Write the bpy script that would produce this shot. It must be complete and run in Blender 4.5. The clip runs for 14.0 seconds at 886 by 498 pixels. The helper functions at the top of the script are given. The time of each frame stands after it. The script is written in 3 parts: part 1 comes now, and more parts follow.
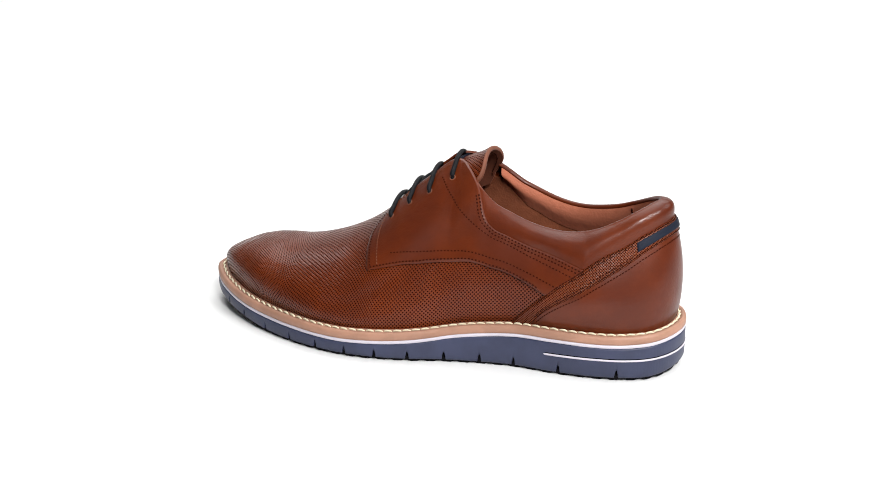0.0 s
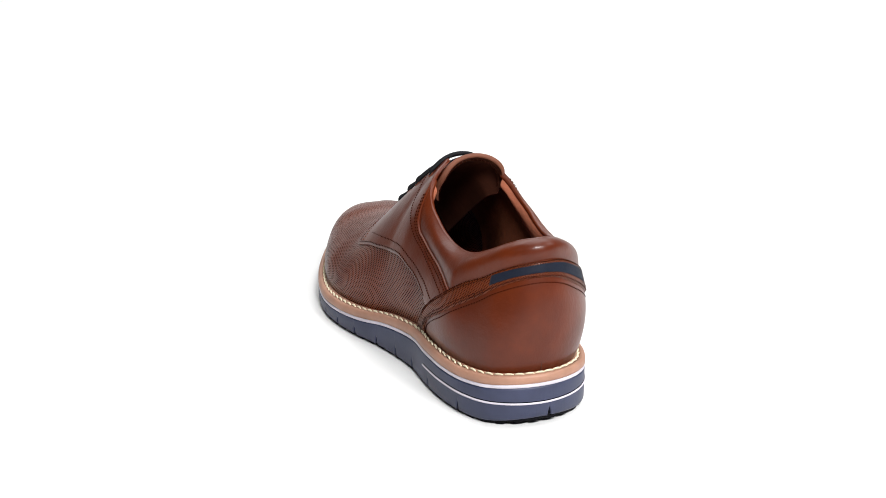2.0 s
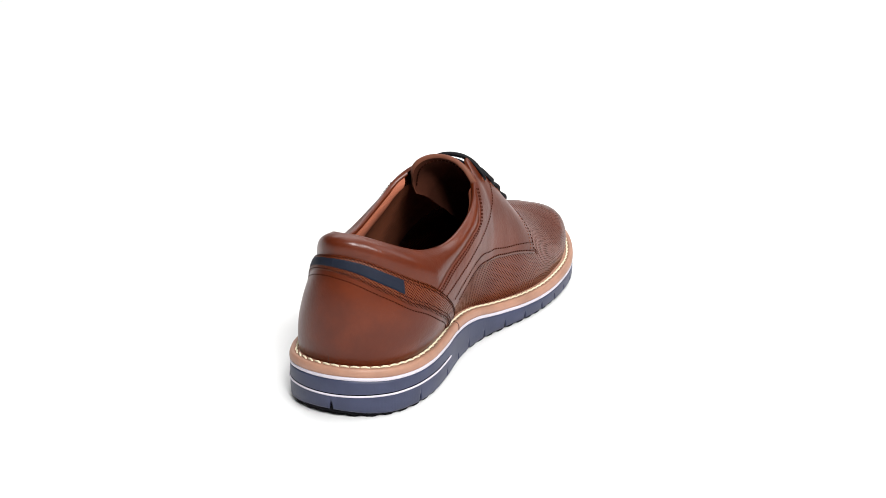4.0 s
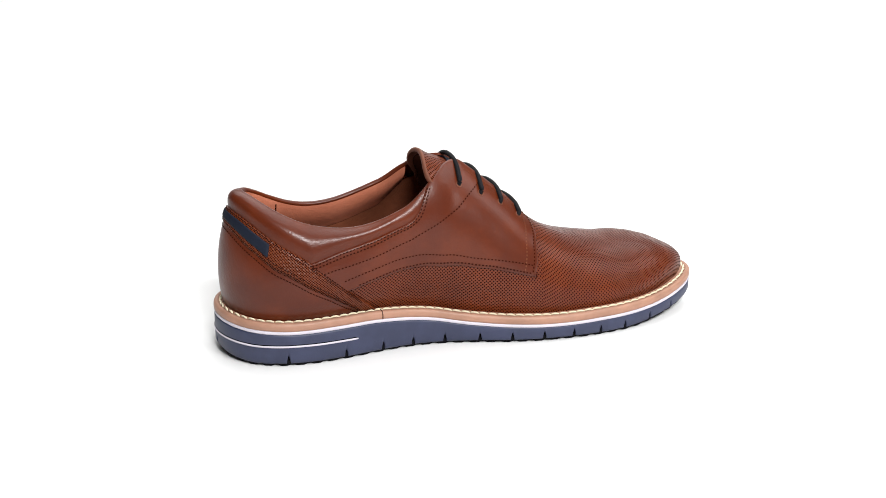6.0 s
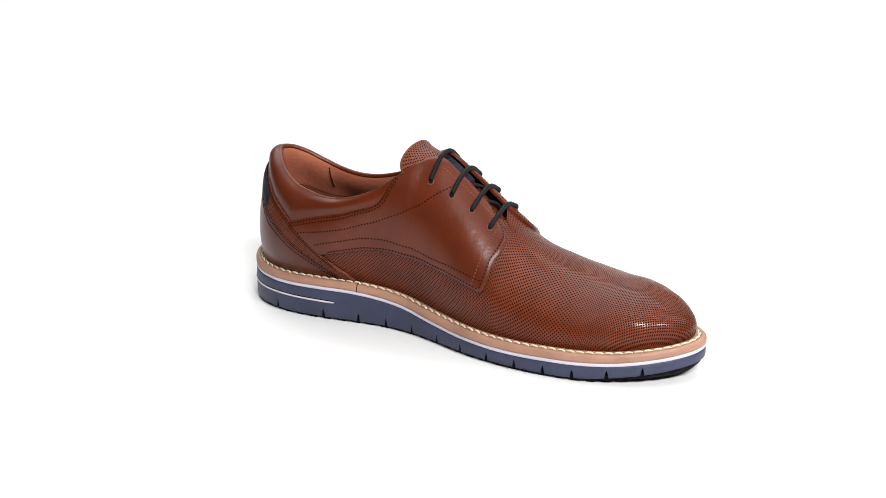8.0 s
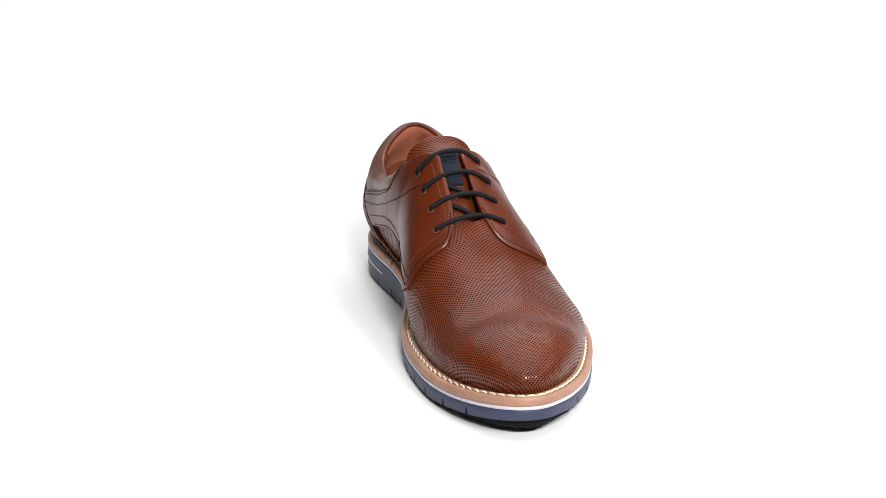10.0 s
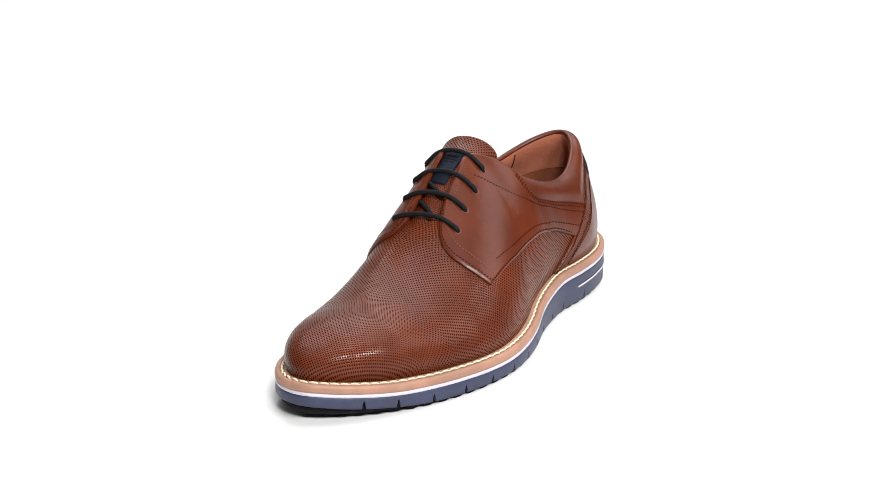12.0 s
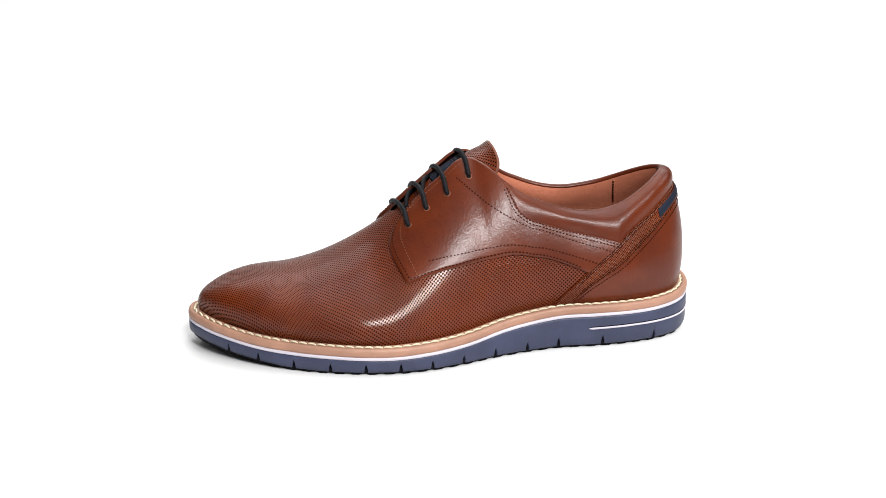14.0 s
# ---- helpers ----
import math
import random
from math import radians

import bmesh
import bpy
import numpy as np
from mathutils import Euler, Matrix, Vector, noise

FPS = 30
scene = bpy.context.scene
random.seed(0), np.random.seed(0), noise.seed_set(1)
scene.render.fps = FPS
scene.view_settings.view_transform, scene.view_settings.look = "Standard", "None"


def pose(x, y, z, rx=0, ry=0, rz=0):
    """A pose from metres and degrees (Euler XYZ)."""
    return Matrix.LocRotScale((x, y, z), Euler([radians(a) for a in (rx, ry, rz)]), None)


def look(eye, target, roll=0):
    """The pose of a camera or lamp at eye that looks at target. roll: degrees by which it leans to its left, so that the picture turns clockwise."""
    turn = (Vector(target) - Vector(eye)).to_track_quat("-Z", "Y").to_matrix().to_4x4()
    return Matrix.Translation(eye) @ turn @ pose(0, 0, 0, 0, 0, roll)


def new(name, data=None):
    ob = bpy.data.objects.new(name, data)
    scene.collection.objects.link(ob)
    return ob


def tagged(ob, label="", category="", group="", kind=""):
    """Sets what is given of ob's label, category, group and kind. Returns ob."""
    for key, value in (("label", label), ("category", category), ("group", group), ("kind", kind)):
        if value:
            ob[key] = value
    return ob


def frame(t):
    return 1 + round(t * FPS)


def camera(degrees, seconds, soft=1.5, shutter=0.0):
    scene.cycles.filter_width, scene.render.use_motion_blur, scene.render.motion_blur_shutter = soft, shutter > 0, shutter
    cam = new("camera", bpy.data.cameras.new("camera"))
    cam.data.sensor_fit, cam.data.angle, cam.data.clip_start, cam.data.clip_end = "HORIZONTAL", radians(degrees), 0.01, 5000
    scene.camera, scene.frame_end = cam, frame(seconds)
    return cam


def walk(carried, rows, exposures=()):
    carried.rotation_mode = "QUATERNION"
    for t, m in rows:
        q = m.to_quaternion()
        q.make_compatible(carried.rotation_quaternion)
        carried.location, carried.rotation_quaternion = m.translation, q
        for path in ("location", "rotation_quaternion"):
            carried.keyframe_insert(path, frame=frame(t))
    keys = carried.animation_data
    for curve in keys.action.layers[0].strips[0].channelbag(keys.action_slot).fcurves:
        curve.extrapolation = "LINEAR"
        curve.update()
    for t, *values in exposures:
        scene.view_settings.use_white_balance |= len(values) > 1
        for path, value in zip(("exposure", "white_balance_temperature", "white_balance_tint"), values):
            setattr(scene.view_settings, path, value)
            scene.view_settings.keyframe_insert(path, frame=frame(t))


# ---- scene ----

# ---- camera, light ----
cam = camera(35.85, 14.0, soft=0.6)
EYE = (-0.0061, -0.78, 0.3202)
TILT = radians(19.216)
AIM = (EYE[0], EYE[1] + math.cos(TILT), EYE[2] - math.sin(TILT))
walk(cam, [(0.0, look(EYE, AIM, 0.10)), (14.0, look(EYE, AIM, 0.10))])

world = bpy.data.worlds.new("studio")
scene.world = world
world.use_nodes = True
world.node_tree.nodes["Background"].inputs[0].default_value = (1.0, 1.0, 1.0, 1)
world.node_tree.nodes["Background"].inputs[1].default_value = 0.05


def softbox(name, eye, target, wide, high, watts):
    data = bpy.data.lights.new(name, "AREA")
    data.shape, data.size, data.size_y, data.energy = "ELLIPSE", wide, high, watts
    ob = new(name, data)
    ob.matrix_world = look(eye, target)
    return ob


softbox("softbox_front", (0.24, -1.12, 1.02), (0, 0, 0.05), 0.34, 0.22, 19)
softbox("softbox_right", (0.74, -0.94, 0.95), (0, 0, 0.05), 0.42, 0.2, 13)
softbox("softbox_side", (1.15, 0.1, 1.05), (0, 0, 0.03), 0.8, 0.8, 6)
# weak unseen fill, added to lift the left side
softbox("fill_left", (-1.1, -0.7, 1.1), (0, 0, 0.03), 0.5, 0.5, 0.7)
# unseen overhead lamp, added to bring the table round the shoe to white
softbox("fill_top", (0.1, 0.25, 2.3), (0, 0.15, 0), 1.8, 1.8, 24)
# unseen lamp over the far sweep, added only to keep the background white
softbox("fill_backdrop", (0.0, 2.0, 2.3), (0, 1.9, 0), 4.0, 2.0, 75)

# ---- materials ----
def material(name, colour, rough, spec=0.5):
    m = bpy.data.materials.new(name)
    m.use_nodes = True
    b = m.node_tree.nodes["Principled BSDF"]
    b.inputs["Base Color"].default_value = (*colour, 1)
    b.inputs["Roughness"].default_value = rough
    b.inputs["Specular IOR Level"].default_value = spec
    return m, m.node_tree, b


def mixed(tree, fac, a, b):
    n = tree.nodes.new("ShaderNodeMix")
    n.data_type = "RGBA"
    tree.links.new(fac, n.inputs["Factor"])
    for socket, value in ((n.inputs[6], a), (n.inputs[7], b)):
        if isinstance(value, tuple):
            socket.default_value = (*value, 1)
        else:
            tree.links.new(value, socket)
    return n.outputs[2]


def ramp(tree, source, lo, hi, a=0.0, b=1.0):
    n = tree.nodes.new("ShaderNodeMapRange")
    n.interpolation_type = "SMOOTHSTEP"
    tree.links.new(source, n.inputs["Value"])
    for k, v in zip(("From Min", "From Max", "To Min", "To Max"), (lo, hi, a, b)):
        n.inputs[k].default_value = v
    return n.outputs[0]


def noise_of(tree, scale, detail=3.0, coord="Object", rough=0.55):
    c = tree.nodes.new("ShaderNodeTexCoord")
    n = tree.nodes.new("ShaderNodeTexNoise")
    n.inputs["Scale"].default_value, n.inputs["Detail"].default_value, n.inputs["Roughness"].default_value = scale, detail, rough
    tree.links.new(c.outputs[coord], n.inputs["Vector"])
    return n.outputs["Fac"]


def math_node(tree, op, a, b=0.0):
    n = tree.nodes.new("ShaderNodeMath")
    n.operation = op
    for i, v in enumerate((a, b)):
        if isinstance(v, (int, float)):
            n.inputs[i].default_value = v
        else:
            tree.links.new(v, n.inputs[i])
    return n.outputs[0]


def bump(tree, shader, height, strength, dist, before=None):
    n = tree.nodes.new("ShaderNodeBump")
    n.inputs["Strength"].default_value, n.inputs["Distance"].default_value = strength, dist
    tree.links.new(height, n.inputs["Height"])
    if before is not None:
        tree.links.new(before, n.inputs["Normal"])
    tree.links.new(n.outputs[0], shader.inputs["Normal"])
    return n.outputs[0]


def leather(name, light, dark, rough, holes=0.0, pitch=1.8, coat=0.30, grain=1.0, gloss=0.24):
    """Dyed full-grain leather; holes: radius in millimetres of a punched lattice that follows the panel's own surface,
    its shade painted dark.
    """
    m, t, s = material(name, light, rough, 0.10)
    cloud = noise_of(t, 34, 4)
    fine = noise_of(t, 420, 3)
    colour = mixed(t, ramp(t, cloud, 0.35, 0.68), dark, light)
    colour = mixed(t, ramp(t, fine, 0.3, 0.75, 0.0, 0.22), colour, tuple(0.62 * c for c in light))
    rg = ramp(t, cloud, 0.3, 0.7, rough + 0.06, rough - 0.05)
    c = t.nodes.new("ShaderNodeTexCoord")
    v = t.nodes.new("ShaderNodeTexVoronoi")
    v.inputs["Scale"].default_value = 950
    t.links.new(c.outputs["Object"], v.inputs["Vector"])
    skin = bump(t, s, v.outputs["Distance"], 0.16 * grain, 0.0004)
    skin = bump(t, s, fine, 0.12 * grain, 0.0006, skin)
    skin = bump(t, s, noise_of(t, 300, 4), 0.26 * grain, 0.0008, skin)
    if holes:
        uv = t.nodes.new("ShaderNodeUVMap")
        uv.uv_map = "surface"
        mp = t.nodes.new("ShaderNodeMapping")
        mp.inputs["Rotation"].default_value = (0, 0, radians(45))
        k = 2 ** 0.5 / pitch
        mp.inputs["Scale"].default_value = (k, k, 1)
        t.links.new(uv.outputs[0], mp.inputs["Vector"])
        fr = t.nodes.new("ShaderNodeVectorMath")
        fr.operation = "FRACTION"
        t.links.new(mp.outputs[0], fr.inputs[0])
        sub = t.nodes.new("ShaderNodeVectorMath")
        sub.operation = "SUBTRACT"
        sub.inputs[1].default_value = (0.5, 0.5, 0)
        t.links.new(fr.outputs[0], sub.inputs[0])
        flat = t.nodes.new("ShaderNodeVectorMath")
        flat.operation = "MULTIPLY"
        flat.inputs[1].default_value = (1, 1, 0)
        t.links.new(sub.outputs[0], flat.inputs[0])
        ln = t.nodes.new("ShaderNodeVectorMath")
        ln.operation = "LENGTH"
        t.links.new(flat.outputs[0], ln.inputs[0])
        r = holes * k
        solid = ramp(t, ln.outputs["Value"], r * 0.72, r * 1.18)
        skin = bump(t, s, ramp(t, ln.outputs["Value"], r * 0.5, r * 1.5), 0.40, 0.0004, skin)
        # near-black base colour stands in for the shade down each hole
        colour = mixed(t, solid, (0.012, 0.003, 0.0015), colour)
        t.links.new(math_node(t, "MULTIPLY", solid, coat), s.inputs["Coat Weight"])
        t.links.new(math_node(t, "MULTIPLY", solid, 0.14), s.inputs["Specular IOR Level"])
    t.links.new(skin, s.inputs["Coat Normal"])
    s.inputs["Coat Weight"].default_value = coat
    s.inputs["Coat Roughness"].default_value = gloss
    t.links.new(colour, s.inputs["Base Color"])
    t.links.new(rg, s.inputs["Roughness"])
    return m


TAN_LIGHT, TAN_DARK = (0.134, 0.0216, 0.0030), (0.096, 0.0145, 0.0020)
LEATHER = leather("smooth_brown_leather", (0.102, 0.0160, 0.0024), (0.072, 0.0104, 0.0016), 0.46, coat=0.46, grain=0.60, gloss=0.28)
PUNCHED = leather("punched_brown_leather", TAN_LIGHT, TAN_DARK, 0.40, holes=0.50, pitch=2.3, coat=0.42, grain=0.22, gloss=0.15)
STRAP_LEATHER = leather("punched_strap_leather", (0.140, 0.0265, 0.0050), (0.100, 0.018, 0.0035), 0.36, holes=0.36, pitch=1.55)
LINING = leather("tan_lining_leather", (0.44, 0.148, 0.086), (0.37, 0.120, 0.068), 0.6, coat=0.0, grain=1.5)
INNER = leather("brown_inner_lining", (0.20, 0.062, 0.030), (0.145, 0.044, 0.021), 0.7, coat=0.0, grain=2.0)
NAVY_LEATHER = leather("navy_leather", (0.011, 0.0145, 0.026), (0.008, 0.0105, 0.019), 0.6, coat=0.0)


def rubber(name, colour, rough, spread=0.8, spec=0.4):
    m, t, s = material(name, colour, rough, spec)
    a = noise_of(t, 60, 4)
    b = noise_of(t, 900, 2)
    t.links.new(mixed(t, ramp(t, a, 0.35, 0.7), tuple(c * spread for c in colour), colour), s.inputs["Base Color"])
    bump(t, s, b, 0.10, 0.0005)
    return m


NAVY = rubber("navy_rubber", (0.035, 0.041, 0.083), 0.5)
BLACK_RUBBER = rubber("black_rubber", (0.004, 0.004, 0.006), 0.8, 0.8, 0.1)
MIDSOLE = rubber("white_midsole_rubber", (0.55, 0.515, 0.58), 0.5, 0.93)
WELT = rubber("tan_welt", (0.37, 0.195, 0.130), 0.5, 0.78)
THREAD = rubber("cream_thread", (0.80, 0.72, 0.52), 0.7, 0.85)
BROWN_THREAD = rubber("dark_brown_thread", (0.034, 0.0075, 0.0035), 0.8, 0.8, 0.04)
LIGHT_THREAD = rubber("rust_thread", (0.15, 0.038, 0.012), 0.6)
INSOLE = rubber("dark_navy_insole", (0.010, 0.012, 0.022), 0.8)
HOLE = rubber("eyelet_shadow_leather", (0.05, 0.013, 0.006), 0.6)
RAW_EDGE = rubber("pale_cut_edge", (0.16, 0.05, 0.025), 0.7)
EDGE = rubber("raw_leather_edge", (0.16, 0.045, 0.018), 0.6)


def cord(name, colour):
    m, t, s = material(name, colour, 0.6, 0.12)
    uv = t.nodes.new("ShaderNodeUVMap")
    uv.uv_map = "surface"
    w = t.nodes.new("ShaderNodeTexWave")
    w.bands_direction = "DIAGONAL"
    w.inputs["Scale"].default_value, w.inputs["Distortion"].default_value = 0.55, 1.2
    t.links.new(uv.outputs[0], w.inputs["Vector"])
    bump(t, s, w.outputs["Fac"], 0.25, 0.0003)
    t.links.new(mixed(t, w.outputs["Fac"], tuple(0.5 * c for c in colour), colour), s.inputs["Base Color"])
    return m


LACE = cord("black_waxed_cord", (0.008, 0.008, 0.010))


def studio_white():
    m, t, s = material("matt_white_board", (0.73, 0.73, 0.725), 0.7, 0.2)
    a = noise_of(t, 3.0, 3)
    t.links.new(mixed(t, a, (0.72, 0.72, 0.715), (0.74, 0.74, 0.736)), s.inputs["Base Color"])
    return m


WHITE_BOARD = studio_white()

# ---- the shoe's form (millimetres; x to the toe, y to its left side, z up) ----
def smooth(points):
    """A smooth curve through rows (key, value, ...)."""
    a = np.array(points, float)
    k, v = a[:, 0], a[:, 1:]
    d = np.diff(v, axis=0) / np.diff(k)[:, None]
    m = np.vstack([d[:1], (d[1:] * np.diff(k)[:-1, None] + d[:-1] * np.diff(k)[1:, None]) / (k[2:] - k[:-2])[:, None], d[-1:]])

    def at(x):
        x = np.clip(np.asarray(x, float), k[0], k[-1])
        i = np.clip(np.searchsorted(k, x, side="right") - 1, 0, len(k) - 2)
        h = k[i + 1] - k[i]
        s = ((x - k[i]) / h)[..., None]
        h = h[..., None]
        r = (2 * s**3 - 3 * s**2 + 1) * v[i] + (s**3 - 2 * s**2 + s) * h * m[i] + (3 * s**2 - 2 * s**3) * v[i + 1] + (s**3 - s**2) * h * m[i + 1]
        return r if r.shape[-1] > 1 else r[..., 0]
    return at


OUTLINE = [(-143.8, -3), (-140.8, 13.8), (-133, 25.6), (-119.2, 33.5), (-99.4, 38), (-77.7, 39.2), (-53.8, 38.3), (-34.9, 41), (-15, 45.7), (5, 52.5), (24, 57), (42, 58.5),
           (62, 56.3), (82, 50.9), (102, 43), (121, 33.5), (137, 22.7), (150.5, 9.8), (158.5, -4), (157.5, -14.9), (151, -24.7), (141, -33.1), (122, -43), (101, -49.5),
           (80, -52.1), (62, -52.5), (44, -51), (25, -47.3), (6, -41.5), (-14, -36.4), (-32.9, -34.8), (-52.8, -36.6), (-74.7, -40.1), (-97.5, -41.5), (-115.2, -38.6), (-130, -30.7),
           (-139.9, -17.8), (-143.8, -3)]
_o = np.array(OUTLINE, float)
_k = np.r_[0, np.cumsum(np.hypot(*np.diff(_o, axis=0).T))]
_a = smooth(np.c_[np.r_[_k[-3:-1] - _k[-1], _k, _k[1:3] + _k[-1]], np.vstack([_o[-3:-1], _o, _o[1:3]])])
RING = _a(np.linspace(0, _k[-1], 361)[:-1])


def outward(ring):
    d = np.roll(ring, -1, 0) - np.roll(ring, 1, 0)
    n = np.c_[-d[:, 1], d[:, 0]]
    return n / np.linalg.norm(n, axis=1)[:, None]


RING_OUT = outward(RING)


def inset(mm):
    """The sole's outline, drawn in."""
    return RING - RING_OUT * mm


navy_top = smooth([(-146, 21.5), (-130, 19.4), (-110, 18.2), (-80, 18.2), (-57, 17.9), (-40, 16.6), (-20, 14.2), (-5, 11.4), (13, 9.4), (30, 8.4), (45, 7.8),
                   (62, 7.8), (80, 8.2), (100, 8.7), (120, 9.9), (140, 12.6), (158, 15.6)])
sole_under = smooth([(-146, 4.5), (-138, 2.2), (-128, 0.9), (-115, 0.8), (60, 0.8), (90, 0.8), (105, 1.4), (121, 3.3), (138, 5.8), (150, 8.0), (160, 10)])


def welt_top(x):
    return navy_top(x) + 7.0


# feather line: where the upper leaves the welt
_f = inset(6.6)
_hi, _ti = int(np.argmin(_f[:, 0])), int(np.argmax(_f[:, 0]))
_left = np.vstack([np.roll(_f, -_hi, 0)[: (_ti - _hi) % 360 + 1]])
_right = np.vstack([np.roll(_f, -_ti, 0)[: (_hi - _ti) % 360 + 1]])[::-1]
X0, X1 = _f[_hi, 0], _f[_ti, 0]
FEATHER = {1: _left, -1: _right}

# top line: the collar's edge, then the ridge over the instep down to the toe
RIDGE = [(-2, -13, 110.7), (7, -13, 103.1), (18, -13, 92.7), (30, -13.2, 81.4), (40, -14, 71), (50, -15, 63.3), (60, -14.4, 57.5), (70, -12.8, 53.0),
         (80, -10.2, 49.8), (90, -7.9, 47.4), (100, -6.2, 45.8), (110, -5.3, 45.3), (120, -5.0, 44.1), (130, -5.0, 41.3), (139, -5.2, 35.4), (145, -5.4, 29.4), (149, -5.5, 22.3)]


def round_back(points):
    """A top line that turns smoothly round the heel."""
    at = smooth([(math.sqrt(x - points[0][0]), *rest) for x, *rest in points])
    return lambda x: at(np.sqrt(np.maximum(np.asarray(x, float) - points[0][0], 0)))


TOP = {1: round_back([(-125, -4, 95.6), (-124, -0.5, 95.3), (-121, 3.5, 94), (-115, 8.5, 90.6), (-105, 13, 85.2), (-95, 15.6, 80.8), (-85, 17, 78.4),
                      (-75, 17.8, 78), (-65, 18.4, 79.3), (-55, 18.6, 82), (-45, 18, 85.6), (-35, 17, 90), (-25, 13, 97.8), (-16, 3, 105.3), (-9, -8, 110)] + RIDGE),
       -1: round_back([(-125, -4, 95.6), (-124, -8, 95.3), (-121, -12.5, 93.9), (-115, -19.5, 90.4), (-105, -27, 85.2), (-95, -31, 81.2), (-85, -33, 79),
                       (-75, -34.5, 77.8), (-65, -35.8, 78.3), (-55, -36.6, 80.4), (-45, -37, 83.9), (-35, -36, 88.6), (-25, -32.5, 96.6), (-16, -25.5, 104.7), (-9, -17, 110)] + RIDGE)}
# how the wall bulges: lean and rise of the lower and of the upper handle
HANDLES = {1: smooth([(X0, 5, .33, 12, .10), (-128, 3.8, .33, 8.5, .13), (-115, 3.6, .34, 9, .20), (-100, 7.5, .35, 13, .25), (-60, 8, .33, 12.5, .25), (-30, 9, .30, 14, .21), (-16, 7, .28, 22.7, .28), (-8, 5.6, .27, 32, .18), (8, 4.5, .26, 35.5, .09), (30, 5.2, .25, 33, .08),
                      (45, 7.9, .27, 33.5, .065), (60, 11, .30, 38.5, .0), (80, 10.5, .37, 39, -.03), (100, 8.4, .45, 35.5, -.03), (130, 5.5, .55, 26, -.02), (152, 4, .60, 17, .0)]),
           -1: smooth([(X0, 5, .33, 12, .10), (-128, 6.6, .34, 11.5, .13), (-118, 10, .36, 12, .19), (-100, 14, .38, 13, .25), (-60, 14, .38, 9, .25), (-30, 14.2, .42, 9.5, .14), (-16, 15, .44, 16.6, .22), (-8, 15, .47, 23.5, .17), (8, 14.4, .49, 27, .13), (30, 12.4, .48, 24, .12),
                       (45, 9, .47, 23.2, .055), (60, 6.4, .46, 21.8, .01), (80, 6, .48, 22.6, .01), (100, 6.9, .52, 23.8, .01), (130, 6.5, .57, 23.5, -.02), (152, 4, .60, 17, .0)])}


TOP_X = smooth([(X0, -125), (-125, -114.5), (-100, -96), (-60, -60), (0, 0), (60, 60), (85, 84), (105, 102), (122, 114.5), (137, 123), (146, 127), (X1, 128.5)])


def last(side, u, v, lift=0.0, handle=False):
    """The upper's surface: u from heel (0) to toe (1), v from the welt (0) to the top line (1), lifted along its normal."""
    if np.any(lift):
        e = 2e-3
        u, v = np.broadcast_arrays(np.asarray(u, float), np.asarray(v, float))
        uu, vv = np.clip(u, 0.004, 0.975), np.clip(v, 0.01, 0.985)
        du = last(side, uu + e, vv) - last(side, uu - e, vv)
        dv = last(side, uu, vv + e) - last(side, uu, vv - e)
        n = np.cross(du, dv) * -side
        n = n / np.maximum(np.linalg.norm(n, axis=-1), 1e-9)[..., None]
        back = np.clip(u / 0.02, 0, 1)[..., None]
        back = back * back * (3 - 2 * back)
        n = n * (np.array((1.0, 1, 1)) * back + np.array((1.0, 0, 1)) * (1 - back))
        n = n / np.maximum(np.linalg.norm(n, axis=-1), 1e-9)[..., None]
        return last(side, u, v) + n * np.asarray(lift, float)[..., None]
    u, v = np.broadcast_arrays(np.asarray(u, float), np.asarray(v, float))
    c = np.cos(np.pi * u)
    xb = (X0 + X1) / 2 - (X1 - X0) / 2 * c
    xt = TOP_X(xb)
    f = FEATHER[side]
    yb = np.interp(xb, f[:, 0], f[:, 1])
    d = np.gradient(f, axis=0)
    nx, ny = np.interp(xb, f[:, 0], -d[:, 1]), np.interp(xb, f[:, 0], d[:, 0])
    ln = np.hypot(nx, ny) * side
    out = np.stack([nx / ln, ny / ln, 0 * xb], -1)
    toe = np.clip((u - .9) / .1, 0, 1)[..., None] ** 2
    back = np.clip((.09 - u) / .09, 0, 1)[..., None] ** 2
    out = out * (1 - toe - back) + np.array((1.0, 0, 0)) * toe - np.array((1.0, 0, 0)) * back
    out = out / np.linalg.norm(out, axis=-1)[..., None]
    b = np.stack([xb, yb, welt_top(xb) - 0.8], -1)
    t = TOP[side](xt)
    t = np.concatenate([xt[..., None], t], -1)
    h = HANDLES[side](xb)
    rise = np.stack([0 * xb, 0 * xb, t[..., 2] - b[..., 2]], -1)
    p1 = b + out * h[..., :1] + rise * h[..., 1:2]
    k = np.clip((xb + 40) / 35, 0, 1) * np.clip((115 - xb) / 60, 0, 1)
    k = k[..., None]
    across = out * (1 - k) + np.array((0, side, 0.0)) * k
    slope = (TOP[side](xt + 0.5)[..., 1] - TOP[side](xt - 0.5)[..., 1]) * np.clip((xb + 10) / 40, 0, 1)
    across = across + np.stack([0 * xb, 0 * xb, slope * across[..., 0]], -1)
    p2 = t + across * h[..., 2:3] - rise * h[..., 3:4]
    if handle:
        return p2
    reach = 0.03 * np.clip((u - .33) / .08, 0, 1) * np.clip((.64 - u) / .08, 0, 1)
    p2 = 0.3 * p2 + 0.2 * (last(side, u - reach, v, 0.0, True) + last(side, u + reach, v, 0.0, True)) + 0.15 * (last(side, u - 1.8 * reach, v, 0.0, True) + last(side, u + 1.8 * reach, v, 0.0, True))
    w = v[..., None]
    return (1 - w)**3 * b + 3 * (1 - w)**2 * w * p1 + 3 * (1 - w) * w * w * p2 + w**3 * t


